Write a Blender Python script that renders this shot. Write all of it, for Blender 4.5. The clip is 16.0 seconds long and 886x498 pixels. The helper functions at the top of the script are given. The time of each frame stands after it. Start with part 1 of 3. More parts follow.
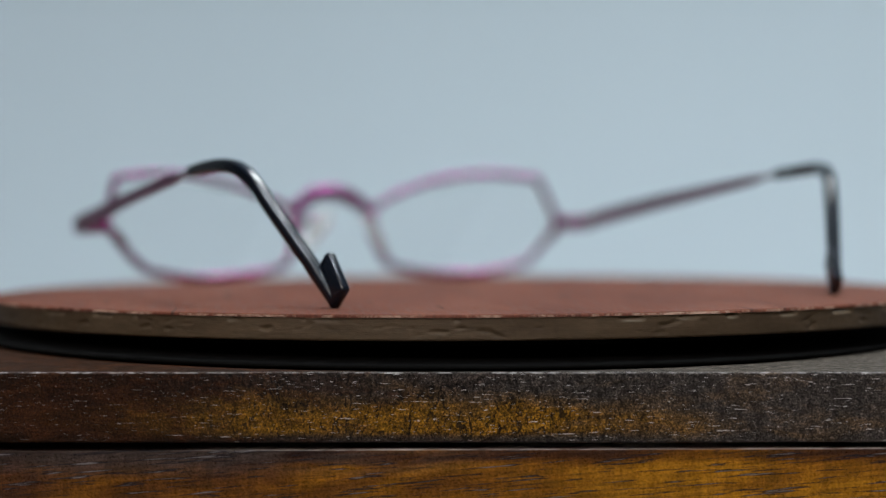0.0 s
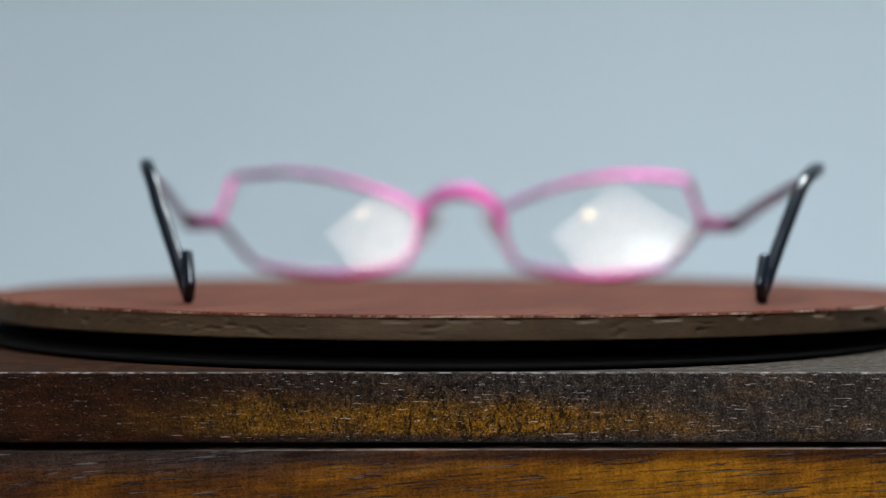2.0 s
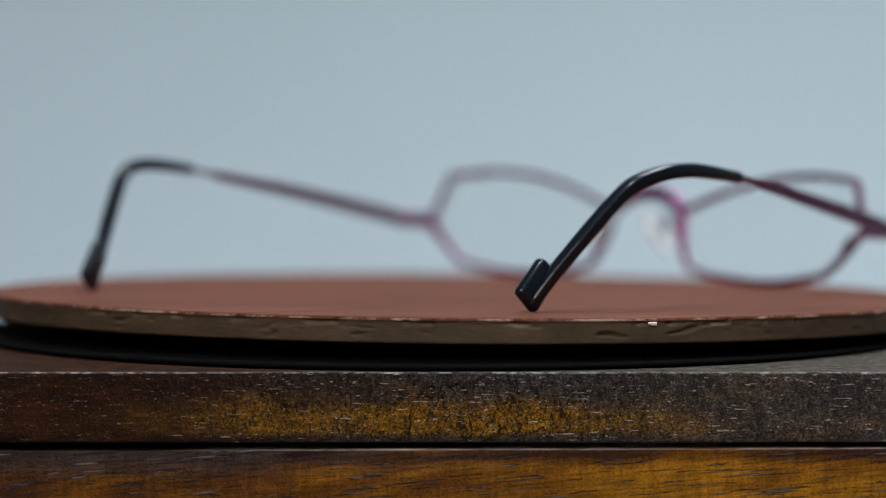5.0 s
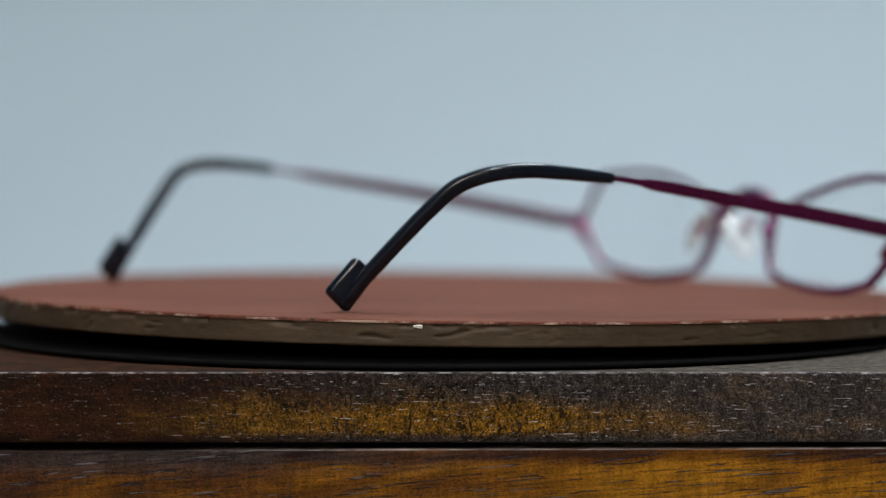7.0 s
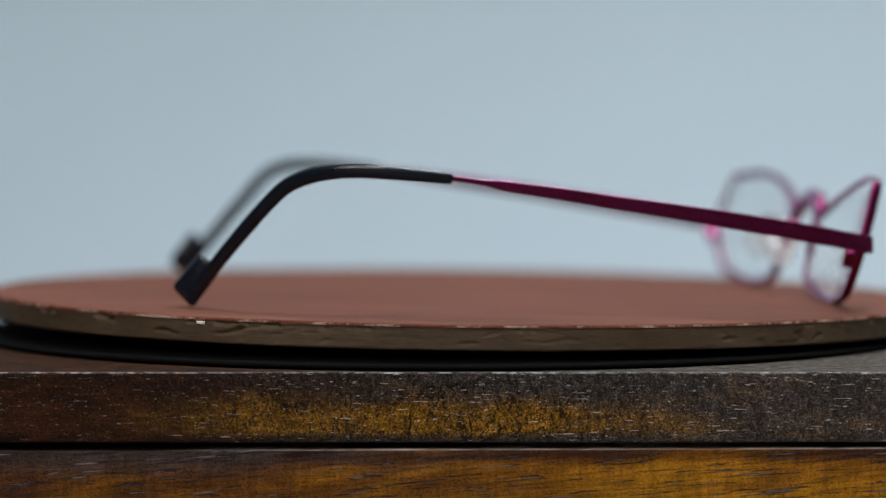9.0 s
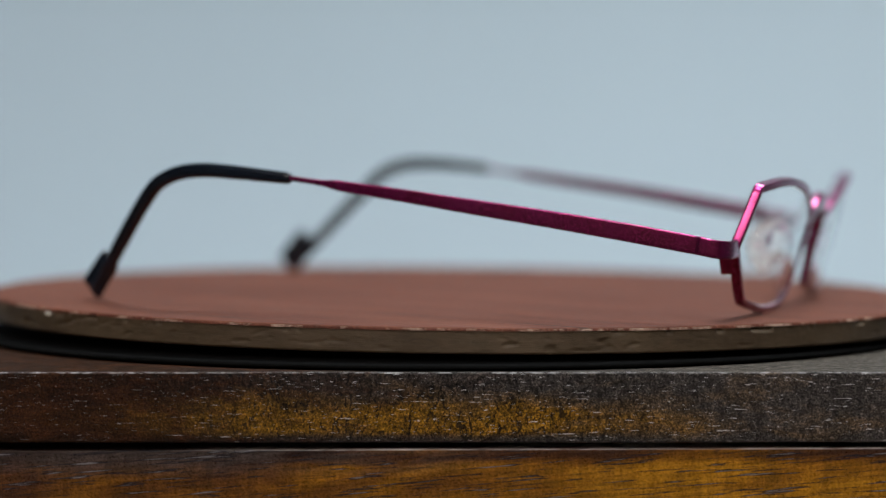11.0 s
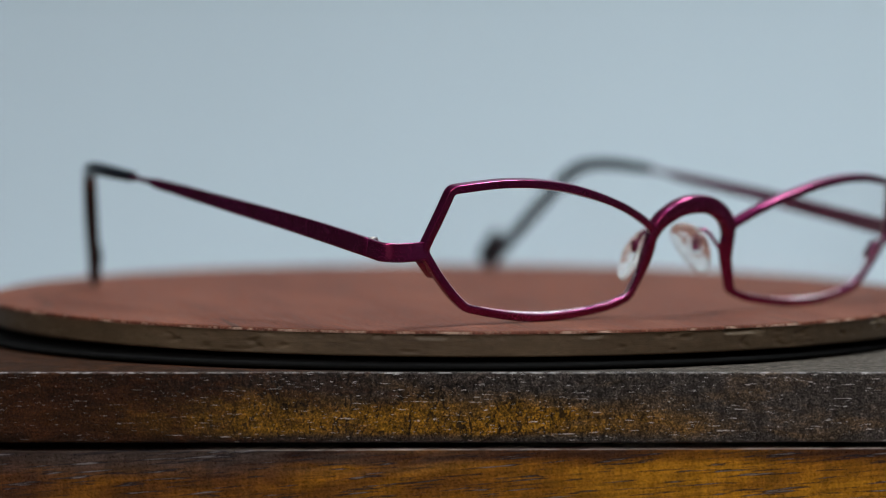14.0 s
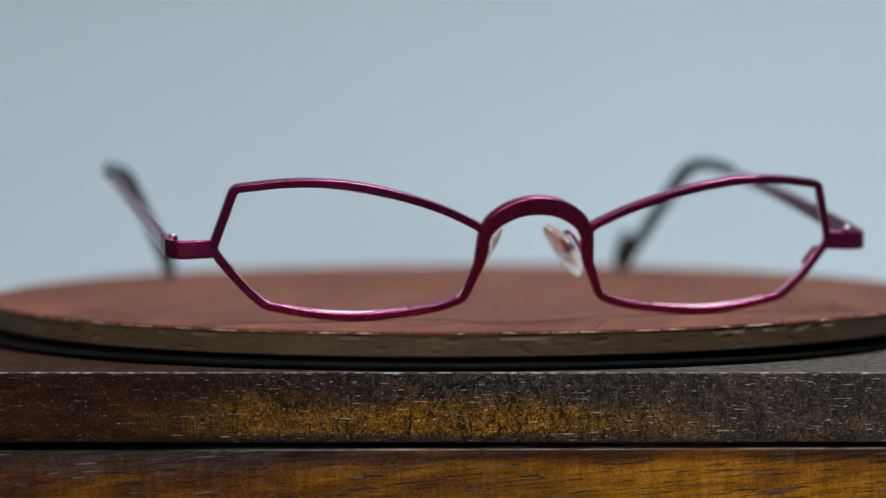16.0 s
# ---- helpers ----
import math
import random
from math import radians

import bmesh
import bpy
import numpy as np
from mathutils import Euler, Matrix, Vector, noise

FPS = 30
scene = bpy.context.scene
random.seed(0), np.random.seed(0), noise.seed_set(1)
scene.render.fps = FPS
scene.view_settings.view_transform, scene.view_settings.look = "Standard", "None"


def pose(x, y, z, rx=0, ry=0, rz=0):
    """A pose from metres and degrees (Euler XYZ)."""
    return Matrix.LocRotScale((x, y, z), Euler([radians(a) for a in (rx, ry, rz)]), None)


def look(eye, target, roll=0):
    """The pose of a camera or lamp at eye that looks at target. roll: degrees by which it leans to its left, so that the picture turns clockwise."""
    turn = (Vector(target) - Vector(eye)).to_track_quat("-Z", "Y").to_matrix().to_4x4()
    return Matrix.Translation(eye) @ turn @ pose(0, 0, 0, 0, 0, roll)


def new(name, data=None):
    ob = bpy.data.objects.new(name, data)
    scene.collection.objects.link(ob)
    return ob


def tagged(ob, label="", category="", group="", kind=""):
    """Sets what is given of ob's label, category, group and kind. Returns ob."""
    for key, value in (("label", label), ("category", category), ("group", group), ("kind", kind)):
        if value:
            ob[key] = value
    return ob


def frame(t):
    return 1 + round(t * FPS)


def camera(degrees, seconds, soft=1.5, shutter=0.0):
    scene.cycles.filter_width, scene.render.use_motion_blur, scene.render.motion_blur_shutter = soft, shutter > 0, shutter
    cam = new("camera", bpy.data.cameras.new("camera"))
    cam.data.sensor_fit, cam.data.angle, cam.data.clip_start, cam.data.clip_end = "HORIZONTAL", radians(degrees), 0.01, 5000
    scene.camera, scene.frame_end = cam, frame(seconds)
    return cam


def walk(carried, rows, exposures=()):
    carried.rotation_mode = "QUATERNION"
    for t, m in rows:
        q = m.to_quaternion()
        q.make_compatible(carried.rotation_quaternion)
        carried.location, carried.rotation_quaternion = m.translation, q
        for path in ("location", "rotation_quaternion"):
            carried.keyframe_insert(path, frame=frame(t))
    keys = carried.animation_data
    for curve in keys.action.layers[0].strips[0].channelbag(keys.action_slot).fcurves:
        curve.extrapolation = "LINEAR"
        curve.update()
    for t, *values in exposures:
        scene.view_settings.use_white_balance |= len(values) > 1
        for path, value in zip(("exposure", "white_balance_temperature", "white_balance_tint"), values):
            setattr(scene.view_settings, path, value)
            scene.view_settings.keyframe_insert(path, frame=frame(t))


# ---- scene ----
# camera: fixed on a tripod, long lens, shallow focus on the near edge of the disc
cam = camera(20.59, 16.0, soft=0.6)
cam.data.dof.use_dof = True
cam.data.dof.focus_distance = 0.420
cam.data.dof.aperture_fstop = 8.3
cam.data.dof.aperture_blades = 0
EYE = pose(-0.0034, -0.5108, 0.03653, 87.805, 0, 0)
walk(cam, [(0.0, EYE), (16.0, EYE)], [(0.0, 0.0), (2.5, 0.0), (3.0, -0.09), (3.5, -0.16), (4.0, -0.13), (5.2, -0.06), (6.5, 0.0), (16.0, 0.0)])

# ---------------------------------------------------------------- light
world = bpy.data.worlds.new("world")
scene.world = world
world.use_nodes = True
world.node_tree.nodes["Background"].inputs[0].default_value = (0.05, 0.05, 0.05, 1)


def area(name, m, sx, sy, power, color):
    data = bpy.data.lights.new(name, "AREA")
    data.shape, data.size, data.size_y = "RECTANGLE", sx, sy
    data.energy, data.color = power, color
    ob = new(name, data)
    ob.matrix_world = m
    return ob


CEIL = 1.55
LAMP = (0.40, 0.34)
SPOT = (0.06, -0.66)
PANEL = pose(-0.52, -2.30, CEIL - 0.02, 0, 0, -46)
# unseen overhead source, added to light the backdrop and the disc
area("added_ceiling_lamp_light", look((*LAMP, CEIL - 0.035), (*LAMP, 0)), 0.56, 0.56, 31.8, (0.90, 0.97, 1.0))
area("ceiling_spot_light", look((*SPOT, CEIL - 0.062), (*SPOT, 0)), 0.10, 0.10, 10.0, (0.82, 0.91, 1.0))


# ---------------------------------------------------------------- materials
def mat(name, base=(0.5, 0.5, 0.5), rough=0.5, metal=0.0):
    m = bpy.data.materials.new(name)
    m.use_nodes = True
    b = m.node_tree.nodes["Principled BSDF"]
    b.inputs["Base Color"].default_value = (*base, 1)
    b.inputs["Roughness"].default_value = rough
    b.inputs["Metallic"].default_value = metal
    return m, m.node_tree, b


def coords(nt, scale):
    tc = nt.nodes.new("ShaderNodeTexCoord")
    mp = nt.nodes.new("ShaderNodeMapping")
    mp.inputs["Scale"].default_value = scale
    nt.links.new(tc.outputs["Object"], mp.inputs[0])
    return mp.outputs[0]


def noise_tex(nt, scale_vec, scale=1.0, detail=4.0, rough=0.55, distort=0.0):
    n = nt.nodes.new("ShaderNodeTexNoise")
    n.inputs["Scale"].default_value = scale
    n.inputs["Detail"].default_value = detail
    n.inputs["Roughness"].default_value = rough
    n.inputs["Distortion"].default_value = distort
    nt.links.new(coords(nt, scale_vec), n.inputs["Vector"])
    return n.outputs["Fac"]


def ramp(nt, fac, stops):
    r = nt.nodes.new("ShaderNodeValToRGB")
    while len(r.color_ramp.elements) < len(stops):
        r.color_ramp.elements.new(0.5)
    for e, (p, c) in zip(r.color_ramp.elements, stops):
        e.position, e.color = p, (*c, 1)
    nt.links.new(fac, r.inputs[0])
    return r.outputs[0]


def mixc(nt, fac, a, b, mode="MIX"):
    n = nt.nodes.new("ShaderNodeMix")
    n.data_type, n.blend_type = "RGBA", mode
    for sock, v in ((n.inputs[0], fac), (n.inputs[6], a), (n.inputs[7], b)):
        if hasattr(v, "is_linked"):
            nt.links.new(v, sock)
        elif isinstance(v, tuple):
            sock.default_value = (*v, 1)
        else:
            sock.default_value = v
    return n.outputs[2]


def bump(nt, b, height, strength, dist, prev=None):
    n = nt.nodes.new("ShaderNodeBump")
    n.inputs["Strength"].default_value = strength
    n.inputs["Distance"].default_value = dist
    nt.links.new(height, n.inputs["Height"])
    if prev is not None:
        nt.links.new(prev, n.inputs["Normal"])
    nt.links.new(n.outputs[0], b.inputs["Normal"])
    return n.outputs[0]


G3 = lambda v: (v, v, v)


def axis_mask(nt, axis, a, b):
    """0 to 1, smoothly, as the object's own coordinate goes from a to b metres."""
    tc = nt.nodes.new("ShaderNodeTexCoord")
    sp = nt.nodes.new("ShaderNodeSeparateXYZ")
    mr = nt.nodes.new("ShaderNodeMapRange")
    mr.interpolation_type = "SMOOTHSTEP"
    nt.links.new(tc.outputs["Object"], sp.inputs[0])
    nt.links.new(sp.outputs["XYZ".index(axis)], mr.inputs["Value"])
    mr.inputs["From Min"].default_value, mr.inputs["From Max"].default_value = (a, b) if a < b else (b, a)
    mr.inputs["To Min"].default_value, mr.inputs["To Max"].default_value = (0, 1) if a < b else (1, 0)
    return mr.outputs[0]


def calc(nt, op, a, b=0.0, c=0.0):
    n = nt.nodes.new("ShaderNodeMath")
    n.operation = op
    for sock, v in zip(n.inputs, (a, b, c)):
        if hasattr(v, "is_linked"):
            nt.links.new(v, sock)
        else:
            sock.default_value = v
    return n.outputs[0]


def m_slab():
    """Oiled walnut: an amber figure low on the front under a dark skin, crossed by fine checks, open pores along the
    grain with their glints painted pale.
    """
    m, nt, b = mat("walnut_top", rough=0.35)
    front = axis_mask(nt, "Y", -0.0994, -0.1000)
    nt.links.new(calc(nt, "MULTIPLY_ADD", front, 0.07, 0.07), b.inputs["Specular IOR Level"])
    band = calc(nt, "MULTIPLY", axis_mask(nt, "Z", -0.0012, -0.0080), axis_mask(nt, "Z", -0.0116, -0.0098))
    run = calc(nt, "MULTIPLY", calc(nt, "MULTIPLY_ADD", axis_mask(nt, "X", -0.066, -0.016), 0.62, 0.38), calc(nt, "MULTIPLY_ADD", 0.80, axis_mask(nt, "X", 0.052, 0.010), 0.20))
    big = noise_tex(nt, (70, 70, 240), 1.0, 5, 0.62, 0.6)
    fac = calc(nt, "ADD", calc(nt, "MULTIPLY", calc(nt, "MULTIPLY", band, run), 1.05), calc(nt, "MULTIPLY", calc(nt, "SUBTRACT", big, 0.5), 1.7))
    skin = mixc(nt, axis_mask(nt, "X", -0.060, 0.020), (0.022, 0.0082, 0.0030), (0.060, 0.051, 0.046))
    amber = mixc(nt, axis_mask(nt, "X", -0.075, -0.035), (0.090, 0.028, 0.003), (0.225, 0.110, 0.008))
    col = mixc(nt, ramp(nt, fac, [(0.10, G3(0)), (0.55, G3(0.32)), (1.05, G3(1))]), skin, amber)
    rust = noise_tex(nt, (130, 130, 420), 1.0, 3, 0.6, 0.5)
    col = mixc(nt, calc(nt, "MULTIPLY", ramp(nt, rust, [(0.48, G3(0)), (0.66, G3(0.75))]), axis_mask(nt, "X", 0.030, -0.050)), col, (0.062, 0.021, 0.007))
    # the upper face turns paler and greyer towards the right
    top_pale = calc(nt, "MULTIPLY", calc(nt, "SUBTRACT", 1.0, front), axis_mask(nt, "X", -0.01, 0.05))
    col = mixc(nt, top_pale, col, (0.082, 0.070, 0.058))
    # fine grain, rougher towards the open end of the board
    pebble = noise_tex(nt, (3000, 3000, 3300), 1.0, 3, 0.65, 0.3)
    coarse = calc(nt, "MULTIPLY_ADD", axis_mask(nt, "X", -0.055, 0.005), 0.28, 0.50)
    col = mixc(nt, calc(nt, "MULTIPLY", coarse, front), col, ramp(nt, pebble, [(0.36, G3(0.15)), (0.5, G3(0.85)), (0.64, G3(2.7))]), "MULTIPLY")
    streak = noise_tex(nt, (320, 320, 2600), 1.0, 4, 0.6)
    col = mixc(nt, 0.5, col, ramp(nt, streak, [(0.35, G3(0.55)), (0.65, G3(1.40))]), "MULTIPLY")
    # short upright checks in the amber part
    crack = noise_tex(nt, (760, 760, 420), 1.0, 4, 0.65, 1.8)
    cmask = calc(nt, "MULTIPLY", ramp(nt, crack, [(0.535, G3(0)), (0.585, G3(1))]), calc(nt, "MULTIPLY", axis_mask(nt, "X", -0.060, -0.030), axis_mask(nt, "X", 0.060, 0.010)))
    col = mixc(nt, calc(nt, "MULTIPLY", cmask, 0.88), col, (0.007, 0.005, 0.004))
    ripple = noise_tex(nt, (620, 620, 520), 1.0, 3, 0.6, 1.2)
    rmask = calc(nt, "MULTIPLY_ADD", axis_mask(nt, "X", -0.070, -0.030), 0.5, 0.2)
    col = mixc(nt, rmask, col, ramp(nt, ripple, [(0.36, G3(0.25)), (0.52, G3(1.0)), (0.68, G3(1.75))]), "MULTIPLY")
    # glints on the pores: pale dashes and dots put into the colour
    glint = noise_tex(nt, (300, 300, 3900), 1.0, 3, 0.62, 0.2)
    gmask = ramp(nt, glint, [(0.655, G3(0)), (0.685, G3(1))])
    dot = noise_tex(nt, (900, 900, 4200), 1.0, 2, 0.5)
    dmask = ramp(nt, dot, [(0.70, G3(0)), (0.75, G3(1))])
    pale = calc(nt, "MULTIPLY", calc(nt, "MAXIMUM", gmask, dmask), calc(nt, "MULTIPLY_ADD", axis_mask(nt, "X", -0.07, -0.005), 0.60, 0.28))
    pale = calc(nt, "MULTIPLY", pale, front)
    # pale wear in broken stretches along the top arris
    wear_shine = noise_tex(nt, (480, 480, 900), 1.0, 4, 0.65)
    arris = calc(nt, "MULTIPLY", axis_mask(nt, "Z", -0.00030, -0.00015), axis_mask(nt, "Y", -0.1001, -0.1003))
    arris = calc(nt, "MULTIPLY", arris, ramp(nt, wear_shine, [(0.46, G3(0.0)), (0.62, G3(0.45))]))
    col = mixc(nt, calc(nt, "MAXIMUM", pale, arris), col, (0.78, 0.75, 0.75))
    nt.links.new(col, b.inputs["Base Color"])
    nt.links.new(calc(nt, "ADD", ramp(nt, pebble, [(0.3, G3(0.26)), (0.7, G3(0.46))]), calc(nt, "MULTIPLY", calc(nt, "SUBTRACT", 1.0, front), 0.40)), b.inputs["Roughness"])
    n1 = bump(nt, b, pebble, 0.8, 0.0005)
    n2 = bump(nt, b, cmask, -0.5, 0.0003, n1)
    n3 = bump(nt, b, ripple, 0.7, 0.0010, n2)
    bump(nt, b, streak, 0.25, 0.0002, n3)
    return m


def slanted_noise(nt, degrees, scale_vec, detail=3.0, distort=0.2):
    """Noise drawn out along a grain that climbs by so many degrees."""
    tc = nt.nodes.new("ShaderNodeTexCoord")
    turned = nt.nodes.new("ShaderNodeVectorRotate")
    turned.rotation_type = "Y_AXIS"
    turned.inputs["Angle"].default_value = radians(degrees)
    mp = nt.nodes.new("ShaderNodeMapping")
    mp.inputs["Scale"].default_value = scale_vec
    n = nt.nodes.new("ShaderNodeTexNoise")
    n.inputs["Scale"].default_value, n.inputs["Detail"].default_value, n.inputs["Distortion"].default_value = 1.0, detail, distort
    nt.links.new(tc.outputs["Object"], turned.inputs[0])
    nt.links.new(turned.outputs[0], mp.inputs[0])
    nt.links.new(mp.outputs[0], n.inputs["Vector"])
    return n.outputs["Fac"]


def m_drawer():
    """The drawer front: amber walnut, darker and redder towards its top edge, long dark pores rising slightly along the
    grain.
    """
    m, nt, b = mat("walnut_drawer", rough=0.35)
    b.inputs["Specular IOR Level"].default_value = 0.12
    big = slanted_noise(nt, 6, (34, 34, 190), 4.0, 0.5)
    fac = calc(nt, "ADD", calc(nt, "MULTIPLY_ADD", axis_mask(nt, "X", -0.035, 0.005), 0.30, 0.42), calc(nt, "MULTIPLY", calc(nt, "SUBTRACT", big, 0.5), 1.3))
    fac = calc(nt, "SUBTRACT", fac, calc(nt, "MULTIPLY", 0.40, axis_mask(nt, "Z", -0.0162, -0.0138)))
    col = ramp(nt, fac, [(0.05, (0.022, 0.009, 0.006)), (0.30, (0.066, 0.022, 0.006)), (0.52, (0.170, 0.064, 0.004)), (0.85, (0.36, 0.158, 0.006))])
    # a greyer run under the lid
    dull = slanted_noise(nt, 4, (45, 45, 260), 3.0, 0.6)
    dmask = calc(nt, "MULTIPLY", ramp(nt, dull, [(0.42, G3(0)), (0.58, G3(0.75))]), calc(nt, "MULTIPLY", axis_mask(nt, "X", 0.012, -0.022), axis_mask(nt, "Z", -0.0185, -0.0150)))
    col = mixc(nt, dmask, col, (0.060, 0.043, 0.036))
    fine = noise_tex(nt, (1900, 1900, 2300), 1.0, 4, 0.7)
    col = mixc(nt, 0.65, col, ramp(nt, fine, [(0.34, G3(0.42)), (0.66, G3(1.6))]), "MULTIPLY")
    flow = slanted_noise(nt, 4.5, (130, 130, 1700), 4.0, 0.3)
    col = mixc(nt, 0.5, col, ramp(nt, flow, [(0.35, G3(0.40)), (0.65, G3(1.5))]), "MULTIPLY")
    fiddle = noise_tex(nt, (650, 650, 90), 1.0, 3, 0.6, 0.5)
    col = mixc(nt, 0.35, col, ramp(nt, fiddle, [(0.38, G3(0.5)), (0.62, G3(1.5))]), "MULTIPLY")
    pores = slanted_noise(nt, 4.5, (125, 125, 3000), 3.0, 0.2)
    pmask = ramp(nt, pores, [(0.585, G3(0)), (0.615, G3(1))])
    # pale centres of the widest pores stand for glints, put into the colour
    pore_glint = ramp(nt, pores, [(0.66, G3(0)), (0.71, G3(0.38))])
    col = mixc(nt, calc(nt, "MULTIPLY", pmask, 0.88), col, (0.012, 0.010, 0.014))
    col = mixc(nt, pore_glint, col, (0.42, 0.40, 0.42))
    # broken highlight along the drawer's top edge, painted in a pale tone
    wear_shine = noise_tex(nt, (150, 150, 300), 1.0, 3, 0.6)
    arris = calc(nt, "MULTIPLY", calc(nt, "MULTIPLY", axis_mask(nt, "Z", -0.01320, -0.01310), axis_mask(nt, "X", -0.060, -0.01)), ramp(nt, wear_shine, [(0.36, G3(0.15)), (0.54, G3(0.9))]))
    col = mixc(nt, arris, col, (0.46, 0.40, 0.36))
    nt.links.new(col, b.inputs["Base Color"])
    nt.links.new(ramp(nt, fine, [(0.3, G3(0.22)), (0.7, G3(0.42))]), b.inputs["Roughness"])
    n1 = bump(nt, b, fine, 0.7, 0.0004)
    bump(nt, b, pmask, -0.6, 0.0003, n1)
    return m


M_SLAB, M_DRAWER = m_slab(), m_drawer()


def m_veneer():
    m, nt, b = mat("red_brown_veneer", rough=0.45)
    b.inputs["Specular IOR Level"].default_value = 0.08
    big = noise_tex(nt, (14, 60, 20), 1.0, 4, 0.6, 0.6)
    col = ramp(nt, big, [(0.3, (0.090, 0.030, 0.019)), (0.5, (0.122, 0.042, 0.026)), (0.72, (0.158, 0.058, 0.036))])
    grain = noise_tex(nt, (60, 900, 60), 1.0, 4, 0.65, 0.3)
    col = mixc(nt, 0.6, col, ramp(nt, grain, [(0.3, G3(0.6)), (0.7, G3(1.3))]), "MULTIPLY")
    fleck = noise_tex(nt, (420, 1500, 420), 1.0, 4, 0.7)
    col = mixc(nt, 0.5, col, ramp(nt, fleck, [(0.34, G3(0.55)), (0.66, G3(1.45))]), "MULTIPLY")
    crack = noise_tex(nt, (10, 320, 10), 1.0, 2, 0.5, 0.8)
    cm = ramp(nt, crack, [(0.66, G3(0)), (0.70, G3(1))])
    col = mixc(nt, cm, col, (0.055, 0.025, 0.018))
    # chipped lip and its highlight, painted together as a broken pale line
    lip = axis_mask(nt, "Z", -0.00012, -0.00025)
    col = mixc(nt, calc(nt, "MULTIPLY", lip, ramp(nt, noise_tex(nt, (160, 160, 160), 1.0, 4, 0.7), [(0.47, G3(0)), (0.60, G3(0.8))])), col, (0.42, 0.29, 0.22))
    nt.links.new(col, b.inputs["Base Color"])
    nt.links.new(ramp(nt, grain, [(0.3, G3(0.58)), (0.7, G3(0.78))]), b.inputs["Roughness"])
    bump(nt, b, grain, 0.3, 0.0002)
    return m


def m_edge():
    m, nt, b = mat("sawn_wood_edge", rough=0.62)
    b.inputs["Specular IOR Level"].default_value = 0.3
    big = noise_tex(nt, (70, 70, 160), 1.0, 4, 0.6, 0.5)
    col = ramp(nt, big, [(0.3, (0.066, 0.044, 0.025)), (0.55, (0.090, 0.062, 0.036)), (0.75, (0.116, 0.082, 0.049))])
    fine = noise_tex(nt, (260, 260, 1800), 1.0, 5, 0.65)
    col = mixc(nt, 0.26, col, ramp(nt, fine, [(0.32, G3(0.45)), (0.68, G3(1.3))]), "MULTIPLY")
    gouge = noise_tex(nt, (210, 210, 520), 1.0, 3, 0.6, 1.5)
    gm = ramp(nt, gouge, [(0.56, G3(0)), (0.64, G3(1))])
    col = mixc(nt, calc(nt, "MULTIPLY", gm, 0.22), col, (0.030, 0.018, 0.009))
    nt.links.new(col, b.inputs["Base Color"])
    n1 = bump(nt, b, fine, 0.35, 0.0002)
    n2 = bump(nt, b, gm, -0.3, 0.0005, n1)
    bump(nt, b, big, 0.15, 0.0004, n2)
    return m


def m_frame(name, dark, light):
    """Metallic paint, finely flaked, under a clear coat."""
    m, nt, b = mat(name, light, 0.26, 0.90)
    b.inputs["Coat Weight"].default_value = 0.4
    b.inputs["Coat Roughness"].default_value = 0.12
    tone = noise_tex(nt, (120, 120, 120), 1.0, 3, 0.6)
    flake = noise_tex(nt, (5200, 5200, 5200), 1.0, 2, 0.6)
    col = ramp(nt, tone, [(0.3, dark), (0.7, light)])
    col = mixc(nt, 0.3, col, ramp(nt, flake, [(0.35, G3(0.7)), (0.68, G3(1.4))]), "MULTIPLY")
    nt.links.new(col, b.inputs["Base Color"])
    nt.links.new(ramp(nt, flake, [(0.3, G3(0.20)), (0.7, G3(0.30))]), b.inputs["Roughness"])
    bump(nt, b, flake, 0.05, 0.00003)
    return m


def m_plain(name, base, rough, metal=0.0, var=0.12, scale=300, bmp=0.1):
    m, nt, b = mat(name, base, rough, metal)
    n = noise_tex(nt, (scale, scale, scale), 1.0, 4, 0.6)
    lo, hi = tuple(c * (1 - var) for c in base), tuple(min(1, c * (1 + var)) for c in base)
    nt.links.new(ramp(nt, n, [(0.3, lo), (0.7, hi)]), b.inputs["Base Color"])
    bump(nt, b, n, bmp, 0.05 / scale)
    return m


def m_glass(name, ior, rough=0.0, tint=(1, 1, 1)):
    m, nt, b = mat(name, tint, rough)
    b.inputs["Transmission Weight"].default_value = 1.0
    b.inputs["IOR"].default_value = ior
    return m


def m_glow(name, color, strength):
    m, nt, b = mat(name, (0.8, 0.8, 0.8), 0.5)
    b.inputs["Emission Color"].default_value = (*color, 1)
    b.inputs["Emission Strength"].default_value = strength
    return m


M_VENEER, M_EDGE = m_veneer(), m_edge()
M_FRAME = m_frame("wine_metallic_paint", (0.190, 0.009, 0.068), (0.230, 0.013, 0.108))
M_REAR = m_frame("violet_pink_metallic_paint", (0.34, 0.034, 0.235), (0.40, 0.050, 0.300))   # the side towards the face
M_TIP = m_plain("black_acetate", (0.005, 0.009, 0.017), 0.20, 0, 0.2, 900, 0.0)
M_TIP.node_tree.nodes["Principled BSDF"].inputs["Specular IOR Level"].default_value = 0.42
# temple insides: the dimmer reflection there is put into a duller colour
M_INNER_SHADE = m_plain("dull_mauve_inner_shade", (0.170, 0.046, 0.100), 0.36, 0.55, 0.15, 900, 0.05)
M_BLACK = m_plain("black_plastic", (0.004, 0.004, 0.004), 0.9, 0, 0.2, 700, 0.08)
M_BLACK.node_tree.nodes["Principled BSDF"].inputs["Specular IOR Level"].default_value = 0.04
M_LENS = m_glass("clear_lens", 1.33)
M_PAD = m_glass("clear_silicone", 1.28, 0.03, (0.97, 0.96, 0.94))
